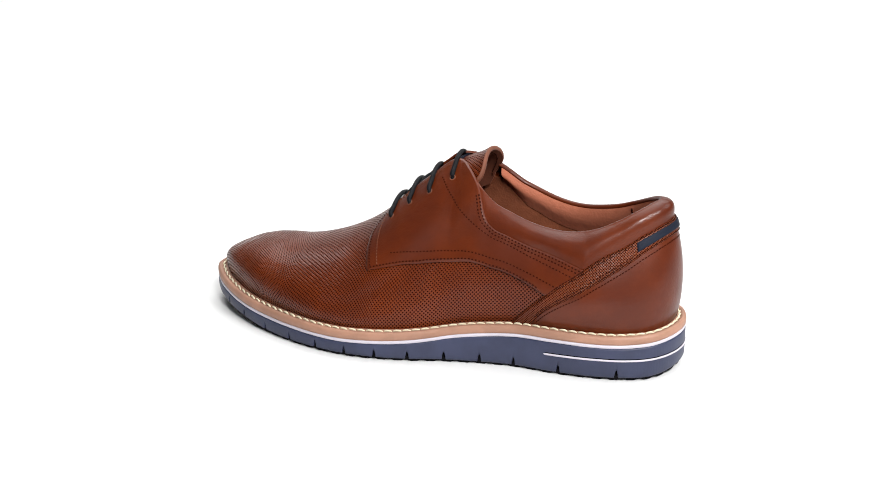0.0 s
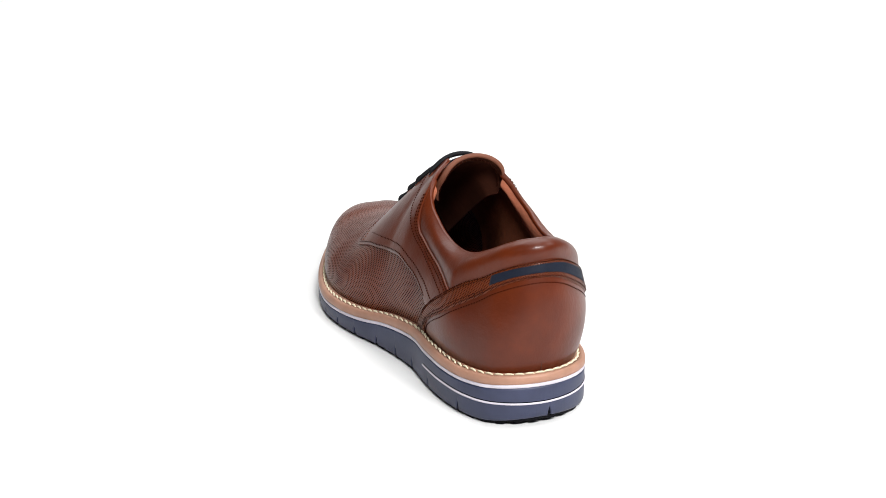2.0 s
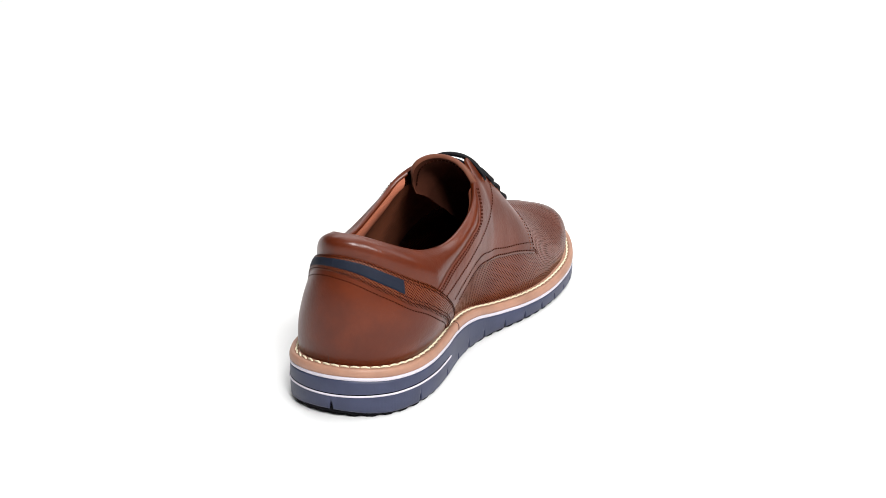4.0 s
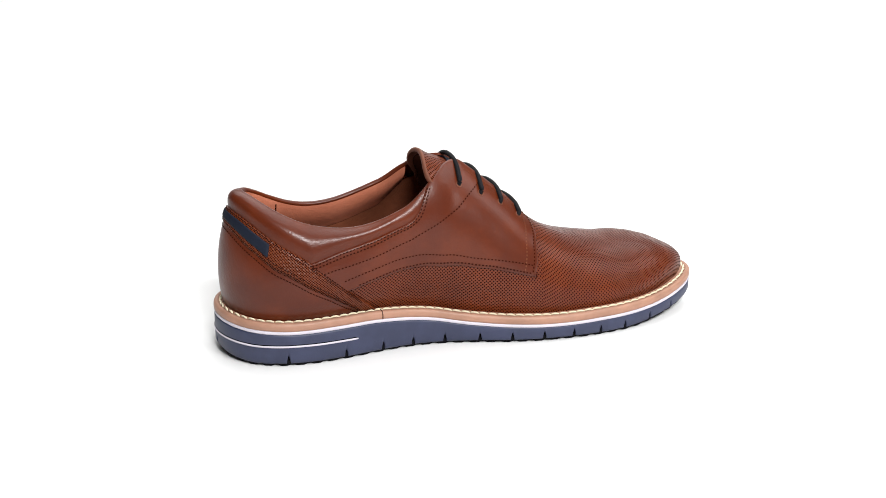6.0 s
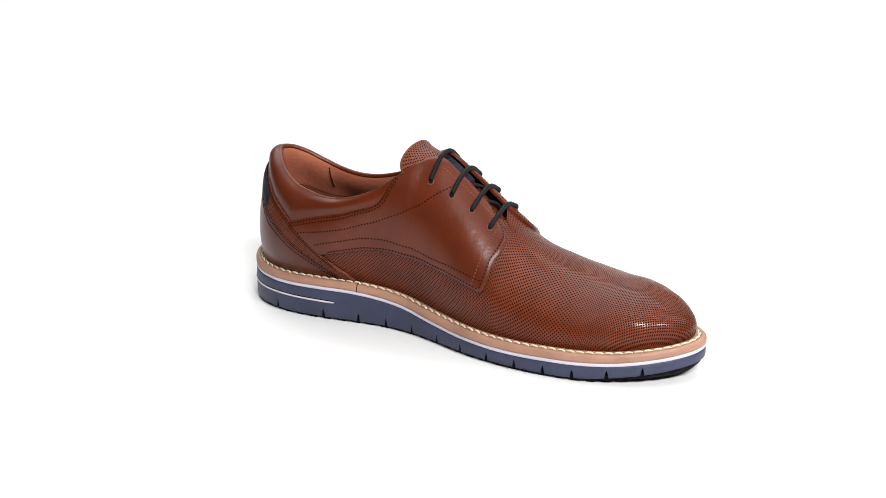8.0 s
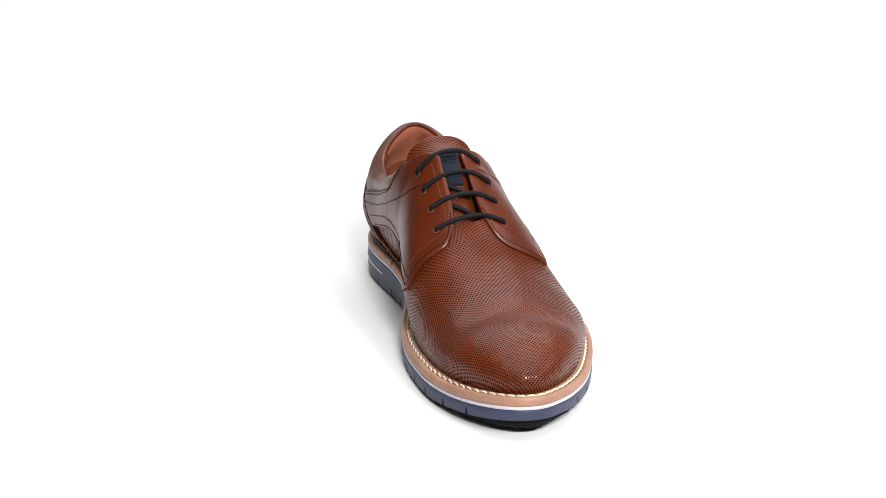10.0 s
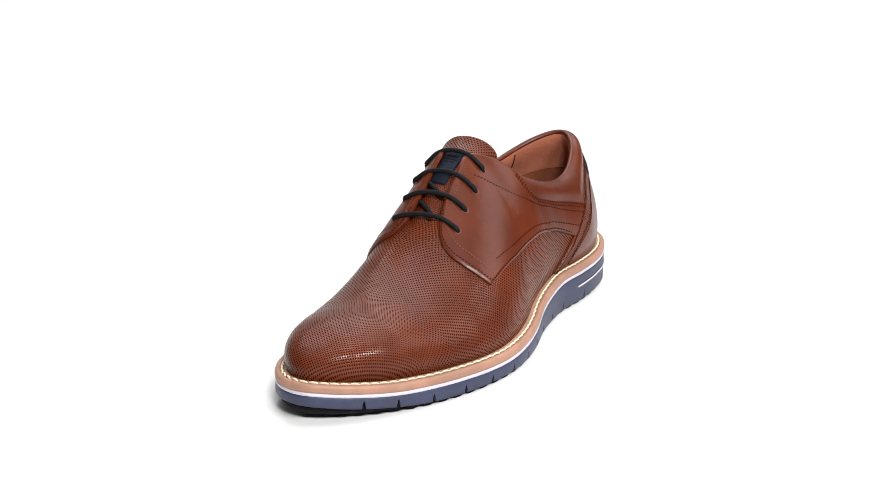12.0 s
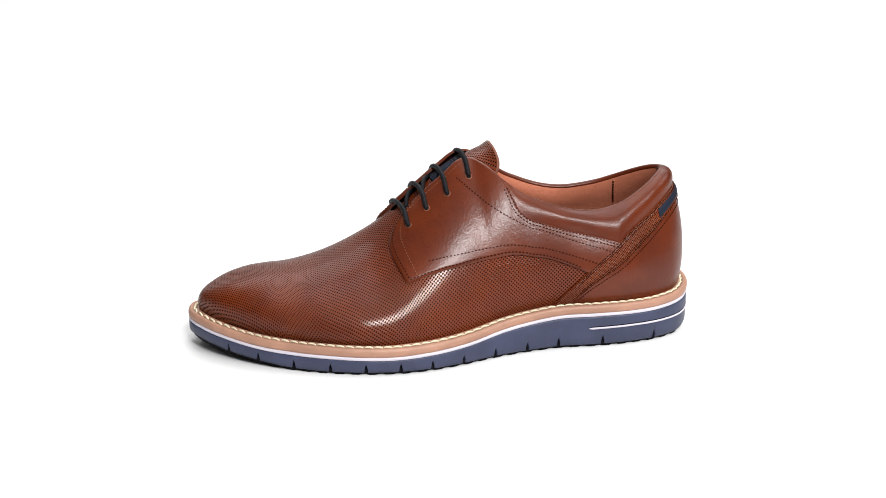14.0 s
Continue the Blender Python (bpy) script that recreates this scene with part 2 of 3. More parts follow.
# ---- building helpers ----
def part(name, mesh, mat, parent, label=""):
    mesh.materials.append(mat)
    ob = new(name, mesh)
    ob.parent = parent
    return tagged(ob, label)


def sheet(grids, skirts=(), uvs=None, wrap=False, flip=False, weld=False):
    """A mesh of one or more grids of points (millimetres); skirts are grids with edges of their own."""
    bm = bmesh.new()
    layer = bm.loops.layers.uv.new("surface")
    for gi, g in enumerate([*grids, *skirts]):
        n, k = g.shape[:2]
        vs = [[bm.verts.new(p) for p in row] for row in (g / 1000).tolist()]
        uv = uvs[gi] if uvs is not None and gi < len(uvs) else g[..., :2]
        for i in range(n - 1):
            for j in range(k if wrap else k - 1):
                q = [(i, j), (i, (j + 1) % k), (i + 1, (j + 1) % k), (i + 1, j)]
                if flip:
                    q.reverse()
                try:
                    f = bm.faces.new([vs[a][b] for a, b in q])
                except ValueError:
                    continue
                f.smooth = True
                for lp, (a, b) in zip(f.loops, q):
                    lp[layer].uv = uv[a, b]
    if weld:
        bmesh.ops.remove_doubles(bm, verts=bm.verts[:], dist=2e-5)
    bmesh.ops.recalc_face_normals(bm, faces=bm.faces[:])
    me = bpy.data.meshes.new("sheet")
    bm.to_mesh(me)
    bm.free()
    return me


def surface_uv(g):
    """Millimetres along the panel: along its length at mid height, and down its girth from the last column."""
    mid = g[:, g.shape[1] // 2]
    a = np.r_[0, np.cumsum(np.linalg.norm(np.diff(mid, axis=0), axis=1))]
    d = np.linalg.norm(np.diff(g, axis=1), axis=2)
    b = np.concatenate([np.cumsum(d[:, ::-1], axis=1)[:, ::-1], np.zeros((len(g), 1))], 1)
    return np.stack([np.broadcast_to(a[:, None], b.shape), b], -1)


def level_uv(g):
    """Millimetres round the panel on the level, and its height."""
    a = np.r_[0, np.cumsum(np.linalg.norm(np.diff(g[:, g.shape[1] // 2, :2], axis=0), axis=1))]
    return np.stack([np.broadcast_to(a[:, None], g.shape[:2]), g[..., 2] * 1.04], -1)


def rim(side, u, v, lift, base=-0.4):
    """The cut edge of a panel: a strip round the border of its (u, v) grid, rounded over at the top."""
    ring = np.concatenate([np.stack([u[0], v[0]], -1), np.stack([u[1:, -1], v[1:, -1]], -1),
                           np.stack([u[-1, -2::-1], v[-1, -2::-1]], -1), np.stack([u[-2::-1, 0], v[-2::-1, 0]], -1)])
    li = np.concatenate([lift[0], lift[1:, -1], lift[-1, -2::-1], lift[-2::-1, 0]])
    return np.stack([last(side, ring[:, 0], ring[:, 1], li), last(side, ring[:, 0], ring[:, 1], np.full(len(ring), base))])


def panel(side, u, v, thick, base=-0.4, puff=0.0):
    """A leather panel on the upper, of that thickness, with its rim and edges that roll down a little."""
    n, k = u.shape
    a = np.minimum(np.arange(n), np.arange(n)[::-1])[:, None]
    b = np.minimum(np.arange(k), np.arange(k)[::-1])[None, :]
    edge = np.minimum(a, b)
    lift = np.where(edge == 0, thick * 0.62, np.where(edge == 1, thick * 0.93, thick)) + puff * 1.0
    g = last(side, u, v, lift)
    return g, rim(side, u, v, lift, base)


def tube(points, radius, sides=8, taper=False):
    """A round cord through the points (millimetres)."""
    p = np.array(points, float)
    t = np.gradient(p, axis=0)
    t /= np.maximum(np.linalg.norm(t, axis=1), 1e-9)[:, None]
    ref = np.array((0.2, 0.1, 1.0))
    n = np.cross(t, ref)
    n /= np.maximum(np.linalg.norm(n, axis=1), 1e-9)[:, None]
    b = np.cross(n, t)
    a = np.linspace(0, 2 * np.pi, sides + 1)
    r = np.full(len(p), radius)
    if taper:
        r[0] = r[-1] = radius * 0.25
        if len(p) > 4:
            r[1] = r[-2] = radius * 0.85
    g = p[:, None] + r[:, None, None] * (np.cos(a)[None, :, None] * n[:, None] + np.sin(a)[None, :, None] * b[:, None])
    s = np.r_[0, np.cumsum(np.linalg.norm(np.diff(p, axis=0), axis=1))]
    uv = np.stack([np.broadcast_to(s[:, None], g.shape[:2]), np.broadcast_to(a[None] * radius, g.shape[:2])], -1)
    return g, uv


def along(points, step):
    """Points at even steps along a line of points, with the line's own row numbers."""
    p = np.asarray(points, float)
    s = np.r_[0, np.cumsum(np.linalg.norm(np.diff(p, axis=0), axis=1))]
    k = np.arange(step * 0.5, s[-1], step)
    return np.stack([np.interp(k, s, p[:, i]) for i in range(3)], -1), s[-1]


def stitch_row(side, uv, lift, parent, mat, pitch=2.1, long=1.05, wide=0.43):
    """A row of short sunk stitches along a line of (u, v) on the upper."""
    c = smooth([(i, a, b) for i, (a, b) in enumerate(uv)])
    q = c(np.linspace(0, len(uv) - 1, 40 * len(uv)))
    p = last(side, q[:, 0], q[:, 1], lift(q[:, 0], q[:, 1]) if callable(lift) else np.full(len(q), lift))
    mid, total = along(p, pitch)
    ahead = np.gradient(mid, axis=0)
    ahead /= np.maximum(np.linalg.norm(ahead, axis=1), 1e-9)[:, None]
    grids = []
    for m, d in zip(mid, ahead):
        g, _ = tube([m - d * long / 2, m - d * long * 0.3, m + d * long * 0.3, m + d * long / 2], wide, 5)
        grids.append(g)
    ob = part("stitching", sheet(grids), mat, parent)
    ob["kind"] = "stuff"
    return ob


def grid_uv(us, lo, hi, rows, front=None):
    """A grid of (u, v) between the curves lo(u) and hi(u); front: how the last edge leans, as u by height."""
    b = np.linspace(0, 1, rows)[None, :]
    s = ((us - us[0]) / (us[-1] - us[0]))[:, None]
    u = np.broadcast_to(us[:, None], (len(us), rows)).copy()
    if front is not None:
        u = us[0] + (front(b[0])[None, :] - us[0]) * s
    v = lo(us)[:, None] * (1 - b) + hi(us)[:, None] * b
    return u, v


# ---- the studio table ----
def studio():
    bm = bmesh.new()
    prof = [(-4.0, 0.0), (-2.0, 0.0), (0.0, 0.0), (2.6, 0.0)]
    prof += [(2.6 + 0.8 * math.sin(a), 0.8 - 0.8 * math.cos(a)) for a in np.linspace(0.12, math.pi / 2, 12)] + [(3.4, 3.0)]
    rows = [[bm.verts.new((x, y, z - 0.0012)) for x in np.linspace(-4, 4, 9)] for y, z in prof]
    for a, b in zip(rows, rows[1:]):
        for i in range(8):
            bm.faces.new((a[i], a[i + 1], b[i + 1], b[i])).smooth = True
    me = bpy.data.meshes.new("sweep")
    bm.to_mesh(me)
    bm.free()
    me.materials.append(WHITE_BOARD)
    tagged(new("ground", me), "seamless matt white studio sweep under the shoe", "ground", kind="structure")


studio()

# ---- the shoe ----
shoe = tagged(new("shoe"), "brown leather derby shoe with black laces and navy sole", "shoe")


def ring_at(mm, z):
    r = inset(mm)
    return np.c_[r, z(r[:, 0]) if callable(z) else np.full(len(r), float(z))]


# sole: tread, navy wall with its cuts, white line, white midsole, tan welt
CUTS_LEFT = (-114, -81, -54.5, -35, -15, 5, 24, 42.5, 62, 81.5, 101.5, 121, 137)
CUTS_RIGHT = (-109, -75, -51.7, -33, -14, 6.3, 25, 43.8, 62.5, 80, 97, 116, 134)


def sole():
    # hangs lower at the toe, where its black doubles as contact shadow
    tread_z = lambda lift: (lambda x: 0.55 * (sole_under(x) - 0.8) + lift) if lift < 0 else (lambda x: sole_under(x) - 0.8 + lift)

    def lugs(ring):
        """The tread's edge, notched between its lugs."""
        k = np.arange(len(ring))
        ring[:, 2] += np.where(k % 5 < 2, 0.9, 0.0)
        return ring
    # also runs up behind the wall's cuts, so black stands in for their shade
    tread = sheet([np.stack([ring_at(40, tread_z(-0.8)), ring_at(8.0, tread_z(-1.2)), ring_at(5.5, tread_z(-1.1)), lugs(ring_at(1.8, lambda x: sole_under(x) - 1.9)), ring_at(1.2, tread_z(1.9)), ring_at(2.2, tread_z(2.2)), ring_at(2.2, tread_z(7.0))])], wrap=True)
    under = part("tread", tread, BLACK_RUBBER, shoe, "black rubber tread under the sole, its black also standing in for shade")
    # navy wall
    fine = 2400
    k = np.linspace(0, 360, fine, endpoint=False)
    xy = np.stack([np.interp(k, np.arange(361), np.r_[RING[:, i], RING[:1, i]]) for i in (0, 1)], -1)
    on = np.stack([np.interp(k, np.arange(361), np.r_[RING_OUT[:, i], RING_OUT[:1, i]]) for i in (0, 1)], -1)
    length = np.r_[0, np.cumsum(np.linalg.norm(np.diff(np.vstack([xy, xy[:1]]), axis=0), axis=1))]
    total, length = length[-1], length[:-1]
    marks = [length[np.argmin(np.hypot(xy[:, 0] + 145, xy[:, 1] + 4.5))]]
    for cuts, sign in ((CUTS_LEFT, 1), (CUTS_RIGHT, -1)):
        ok = np.where((xy[:, 1] + 4) * sign > 0)[0]
        marks += [length[ok[np.argmin(abs(xy[ok, 0] - c))]] for c in cuts]
    gap = np.min([np.minimum(abs(length - m), total - abs(length - m)) for m in marks], axis=0)
    low = sole_under(xy[:, 0])
    cut = np.clip(1.0 - gap / 1.1, 0, 1)
    low = low + np.where(cut > 0, 1.0 + 3.4 * np.clip(cut * 1.35, 0, 1), 0.0)
    top = navy_top(xy[:, 0])
    rows = []
    for f, out in ((0.0, -2.6), (0.0, -0.5), (0.06, 0.0), (0.3, 0.1), (0.6, 0.05), (0.93, 0.0), (1.0, -0.35), (1.0, -3.0)):
        rows.append(np.c_[xy + on * out, low + (top - low) * f])
    wall = part("outsole", sheet([np.stack(rows)], wrap=True), NAVY, shoe, "navy blue rubber outsole with notched edge")
    # white line inlaid round the heel
    sel = np.where(((xy[:, 1] > -4) & (xy[:, 0] < -72)) | ((xy[:, 1] <= -4) & (xy[:, 0] < -67)))[0]
    order = sel[np.argsort((length[sel] + total / 2) % total)]
    order = order[::4]
    zl = np.interp(xy[order, 0], (-146, -125, -70), (12.2, 11.3, 10.8))
    g, _ = tube(np.c_[xy[order] + on[order] * 0.0, zl], 0.62, 8, True)
    part("stripe", sheet([g]), MIDSOLE, wall, "thin white line inlaid round the heel")
    g, _ = tube(np.c_[xy[order] - on[order] * 0.28, zl + 0.85], 0.5, 6, True)
    part("groove", sheet([g]), BLACK_RUBBER, wall)
    mid = [ring_at(3, navy_top)] + [ring_at(m, (lambda q: (lambda x: navy_top(x) + q))(q)) for m, q in ((0.5, 0.0), (0.05, 0.25), (0.0, 1.0), (0.05, 1.85), (0.5, 2.1), (3, 2.1))]
    part("midsole", sheet([np.stack(mid)], wrap=True), MIDSOLE, shoe, "thin white rubber midsole line")
    prof = ((3, 2.1), (0.3, 2.1), (-0.1, 2.5), (-0.2, 3.6), (-0.1, 5.0), (0.35, 6.2), (1.1, 6.85), (2.4, 7.0), (3.0, 6.5), (3.8, 5.9), (4.6, 6.5), (5.4, 7.05), (7.5, 7.0), (10, 6.8), (14, 6.0))
    welt = part("welt", sheet([np.stack([ring_at(m, (lambda q: (lambda x: navy_top(x) + q))(q)) for m, q in prof])], wrap=True), WELT, shoe,
                "tan welt with cream lockstitching")
    # where the ends of the welt meet, on the inner side
    i = int(np.argmin(np.where(RING[:, 1] < 0, abs(RING[:, 0] + 51.8), 999)))
    line = [np.r_[RING[i] - RING_OUT[i] * m, navy_top(RING[i, 0]) + q] for m, q in ((-0.25, 2.4), (-0.3, 3.6), (-0.2, 5.0), (0.3, 6.25), (1.1, 6.9), (2.4, 7.05), (5.4, 7.1), (7.0, 7.05))]
    part("welt_joint", sheet([tube(line, 0.32, 6)[0]]), HOLE, welt)
    # stitches, one by one
    path = np.c_[inset(3.85), welt_top(inset(3.85)[:, 0]) - 0.25]
    path = np.vstack([path, path[:1]])
    spots, total = along(path, 5.4)
    ahead = np.roll(spots, -1, 0) - np.roll(spots, 1, 0)
    g, _ = tube([(-2.6, 0.5, -0.7), (-2.0, 0.38, 0.0), (-0.8, 0.12, 0.3), (0.8, -0.12, 0.3), (2.0, -0.38, 0.0), (2.6, -0.5, -0.7)], 0.6, 7, True)
    one = sheet([g])
    one.materials.append(THREAD)
    for p, d in zip(spots, ahead):
        ob = new("welt_stitch", one)
        ob.parent = welt
        ob.matrix_basis = Matrix.Translation(Vector(p / 1000)) @ Vector(d).to_track_quat("X", "Z").to_matrix().to_4x4()


sole()


def both(a, b):
    return {1: smooth(a), -1: smooth(b)}


STRAP_UP = both([(0, 0.762), (0.05, 0.75), (0.119, 0.727), (0.166, 0.709), (0.201, 0.704), (0.23, 0.683), (0.253, 0.63), (0.273, 0.559), (0.294, 0.475), (0.311, 0.378), (0.328, 0.275), (0.345, 0.168), (0.372, -0.02), (0.5, -1)],
                [(0, 0.762), (0.05, 0.76), (0.09, 0.749), (0.139, 0.721), (0.18, 0.694), (0.211, 0.663), (0.239, 0.616), (0.26, 0.539), (0.281, 0.445), (0.305, 0.32), (0.329, 0.177), (0.355, 0.035), (0.364, -0.02), (0.5, -1)])
STRAP_LOW = both([(0, 0.642), (0.04, 0.639), (0.086, 0.619), (0.149, 0.572), (0.193, 0.531), (0.217, 0.5), (0.24, 0.455), (0.259, 0.394), (0.28, 0.333), (0.3, 0.26), (0.318, 0.168), (0.334, 0.058), (0.344, -0.02), (0.5, -1)],
                 [(0, 0.642), (0.05, 0.622), (0.1, 0.574), (0.14, 0.531), (0.18, 0.474), (0.211, 0.433), (0.233, 0.385), (0.253, 0.328), (0.275, 0.263), (0.297, 0.18), (0.321, 0.08), (0.338, -0.02), (0.5, -1)])
QUARTER_LOW = both([(.237, .585), (.254, .53), (.273, .46), (.294, .385), (.311, .352), (.329, .395), (.349, .436), (.367, .46), (.388, .475), (.406, .476), (.425, .463), (.441, .441), (.458, .418), (.474, .408), (.49, .409), (.519, .425), (.547, .44), (.563, .45), (.6, .46)],
                   [(.227, .56), (.244, .50), (.26, .43), (.281, .345), (.297, .305), (.311, .316), (.329, .345), (.348, .365), (.366, .374), (.385, .373), (.404, .357), (.422, .331), (.441, .30), (.459, .274), (.478, .262), (.494, .266), (.526, .29), (.556, .307), (.572, .318), (.6, .33)])
QUARTER_UP = both([(.237, .592), (.254, .606), (.274, .655), (.294, .70), (.312, .73), (.331, .75), (.351, .758), (.388, .76), (.41, .768), (.419, .785), (.425, .83), (.430, .90), (.436, .965), (.442, .982), (.452, .982), (.469, .955), (.49, .92), (.509, .905), (.526, .897), (.544, .885), (.563, .865)],
                  [(.227, .57), (.244, .59), (.263, .64), (.281, .69), (.301, .738), (.321, .77), (.34, .79), (.359, .797), (.38, .793), (.405, .782), (.416, .797), (.422, .84), (.428, .91), (.434, .965), (.441, .98), (.452, .972), (.475, .942), (.495, .94), (.512, .945), (.53, .95), (.546, .95), (.572, .93)])
QUARTER_FRONT = both([(0, .562), (.2, .568), (.45, .574), (.7, .575), (.88, .566), (1, .551)], [(0, .571), (.2, .575), (.45, .577), (.7, .580), (.9, .575), (1, .562)])


def vamp():
    grids, uvs = [], []
    for side in (1, -1):
        us = np.r_[np.linspace(.285, .545, 60), np.linspace(.549, .57, 12), np.linspace(.574, 1, 110)]
        hi = lambda u: np.clip(np.interp(u, (.285, .545, .566), (.78, .80, 1.0)), 0, 1)
        u, v = grid_uv(us, lambda q: 0 * q, hi, 70)
        g = last(side, u, v)
        grids.append(g)
        down = np.concatenate([np.zeros((len(us), 1)), np.cumsum(np.linalg.norm(np.diff(g, axis=1), axis=2), axis=1)], 1)
        total = np.where(us < .58, down[np.argmin(abs(us - .58)), -1], down[:, -1])
        girth = (total[:, None] - down) * side
        run = np.r_[0, np.cumsum(np.linalg.norm(np.diff(g, axis=0), axis=2).mean(1))]
        k = int(np.argmin(abs(g[:, -1, 0] - 85)))
        flow = np.stack([np.broadcast_to((85 + run - run[k])[:, None], girth.shape), girth], -1)
        # over the toe the hide is pulled out evenly from a point on the ridge
        d = g - np.array((90.0, -11.8, 50.6))
        flat = np.linalg.norm(d[..., :2], axis=-1)
        rho = (flat + 0.78 * np.maximum(-d[..., 2], 0)) / np.maximum(flat, 1e-6)
        dome = np.stack([90 + d[..., 0] * rho, d[..., 1] * rho], -1)
        w = np.clip((g[..., :1] - 84) / 26, 0, 1)
        w = w * w * (3 - 2 * w)
        uvs.append(flow * (1 - w) + dome * w)
    part("vamp", sheet(grids, uvs=uvs, weld=True), PUNCHED, shoe, "brown vamp punched all over with fine holes")


vamp()


def quarters():
    for side in (1, -1):
        us = np.linspace(.237 if side == 1 else .227, .563 if side == 1 else .572, 170)
        u, v = grid_uv(us, QUARTER_LOW[side], QUARTER_UP[side], 56, QUARTER_FRONT[side])
        g, r = panel(side, u, v, 1.8)
        q = part("quarter", sheet([g], [r], uvs=[surface_uv(g)]), LEATHER, shoe, "smooth brown leather quarter with stitched edges")
        n, k = u.shape

        def line(pairs):
            return [(_at(u, a, b), _at(v, a, b)) for a, b in pairs]

        def _at(m, a, b):
            i, j = a * (n - 1), b * (k - 1)
            i0, j0 = min(int(i), n - 2), min(int(j), k - 2)
            s, t = i - i0, j - j0
            return (m[i0, j0] * (1 - s) * (1 - t) + m[i0 + 1, j0] * s * (1 - t) + m[i0, j0 + 1] * (1 - s) * t + m[i0 + 1, j0 + 1] * s * t)
        low = np.linspace(.27, .985, 22)
        # double row along the lower edge, one more higher up
        girth = np.linalg.norm(np.diff(g, axis=1), axis=2).sum(1)

        def up_by(a, mm):
            return mm / np.interp(a, np.linspace(0, 1, n), girth)
        stitch_row(side, line([(a, up_by(a, 1.7)) for a in low]), 1.75, q, BROWN_THREAD)
        arch = ([(.534, .503), (.516, .485), (.497, .47), (.479, .462), (.459, .474), (.439, .505), (.417, .534), (.395, .549), (.37, .545), (.345, .527), (.321, .492), (.297, .44)] if side == 1 else
                [(.568, .40), (.546, .376), (.525, .352), (.503, .328), (.48, .318), (.454, .35), (.429, .405), (.403, .463), (.376, .493), (.351, .495), (.325, .472), (.299, .422)])
        stitch_row(side, arch, 1.75, q, BROWN_THREAD)
        # front edge and facing
        for a in (.985, .955):
            stitch_row(side, line([(a - 0.05 * max(0, b - .9) / .1, b) for b in np.linspace(.04, .97, 16)]), 1.75, q, BROWN_THREAD if a > .97 else LIGHT_THREAD)
        fac = np.linspace(.74, .965, 14)
        stitch_row(side, line([(a, 1 - up_by(a, 2.2)) for a in fac]), 1.45, q, LIGHT_THREAD, wide=0.36)
        stitch_row(side, line([(a, 1 - up_by(a, 6.0)) for a in fac]), 1.75, q, LIGHT_THREAD)
        # double row under the collar
        col = np.r_[np.linspace(.05, .50, 16), np.linspace(.52, .60, 10)]
        for mm in (1.3, 3.2):
            stitch_row(side, line([(a, 1 - up_by(a, mm)) for a in col]), 1.75, q, BROWN_THREAD)
        # slanting row from the second eyelet back to the strap
        sl = ([(.486, .83), (.473, .762), (.459, .725), (.446, .708), (.431, .697), (.414, .692), (.391, .692), (.367, .685), (.341, .667), (.316, .635), (.292, .588), (.265, .527)] if side == 1 else
              [(.504, .84), (.485, .69), (.469, .61), (.45, .597), (.431, .597), (.41, .61), (.388, .62), (.364, .622), (.339, .614), (.314, .588), (.286, .545), (.262, .498)])
        stitch_row(side, sl, 1.75, q, BROWN_THREAD)
        # eyelets: a pressed rim round a dark disc painted as the punched hole's shade
        for a, b in EYELETS[side]:
            c = last(side, a, b, 1.8)
            nrm = last(side, a, b, 2.8) - c
            d = last(side, a + .004, b, 1.8) - c
            d /= np.linalg.norm(d)
            e = np.cross(nrm, d)
            ang = np.linspace(0, 2 * np.pi, 15)
            ring = [c + 1.65 * (np.cos(t) * d + np.sin(t) * e) + 0.0 * nrm for t in ang]
            rim_g, _ = tube(ring, 0.38, 6)
            disc = np.stack([np.repeat((c + 0.12 * nrm)[None], 15, 0), np.stack([c + 0.12 * nrm + 1.55 * (np.cos(t) * d + np.sin(t) * e) for t in ang])])
            eye = part("eyelet", sheet([rim_g]), EDGE, q)
            part("hole_shade", sheet([disc]), HOLE, eye)


EYELETS = {1: [(.471, .825), (.499, .775), (.525, .765), (.549, .745)], -1: [(.476, .768), (.505, .765), (.532, .785), (.557, .79)]}
quarters()


def collar_low(side):
    up, q = STRAP_UP[side], QUARTER_UP[side]
    turn = .252 if side == 1 else .243
    return lambda u: np.where(u < turn, up(u), q(u)) - 0.012


def lining_low(u):
    return np.interp(u, (0, .2, .30, .40, .446), (.52, .53, .60, .67, .86))


def lining_lift(u, v):
    b = np.clip((v - lining_low(u)) / (.972 - lining_low(u)), 0, 1)
    return -1.9 - 1.4 * (1 - b) - 3.0 * np.sin(np.pi * (1 - b) ** 0.75)


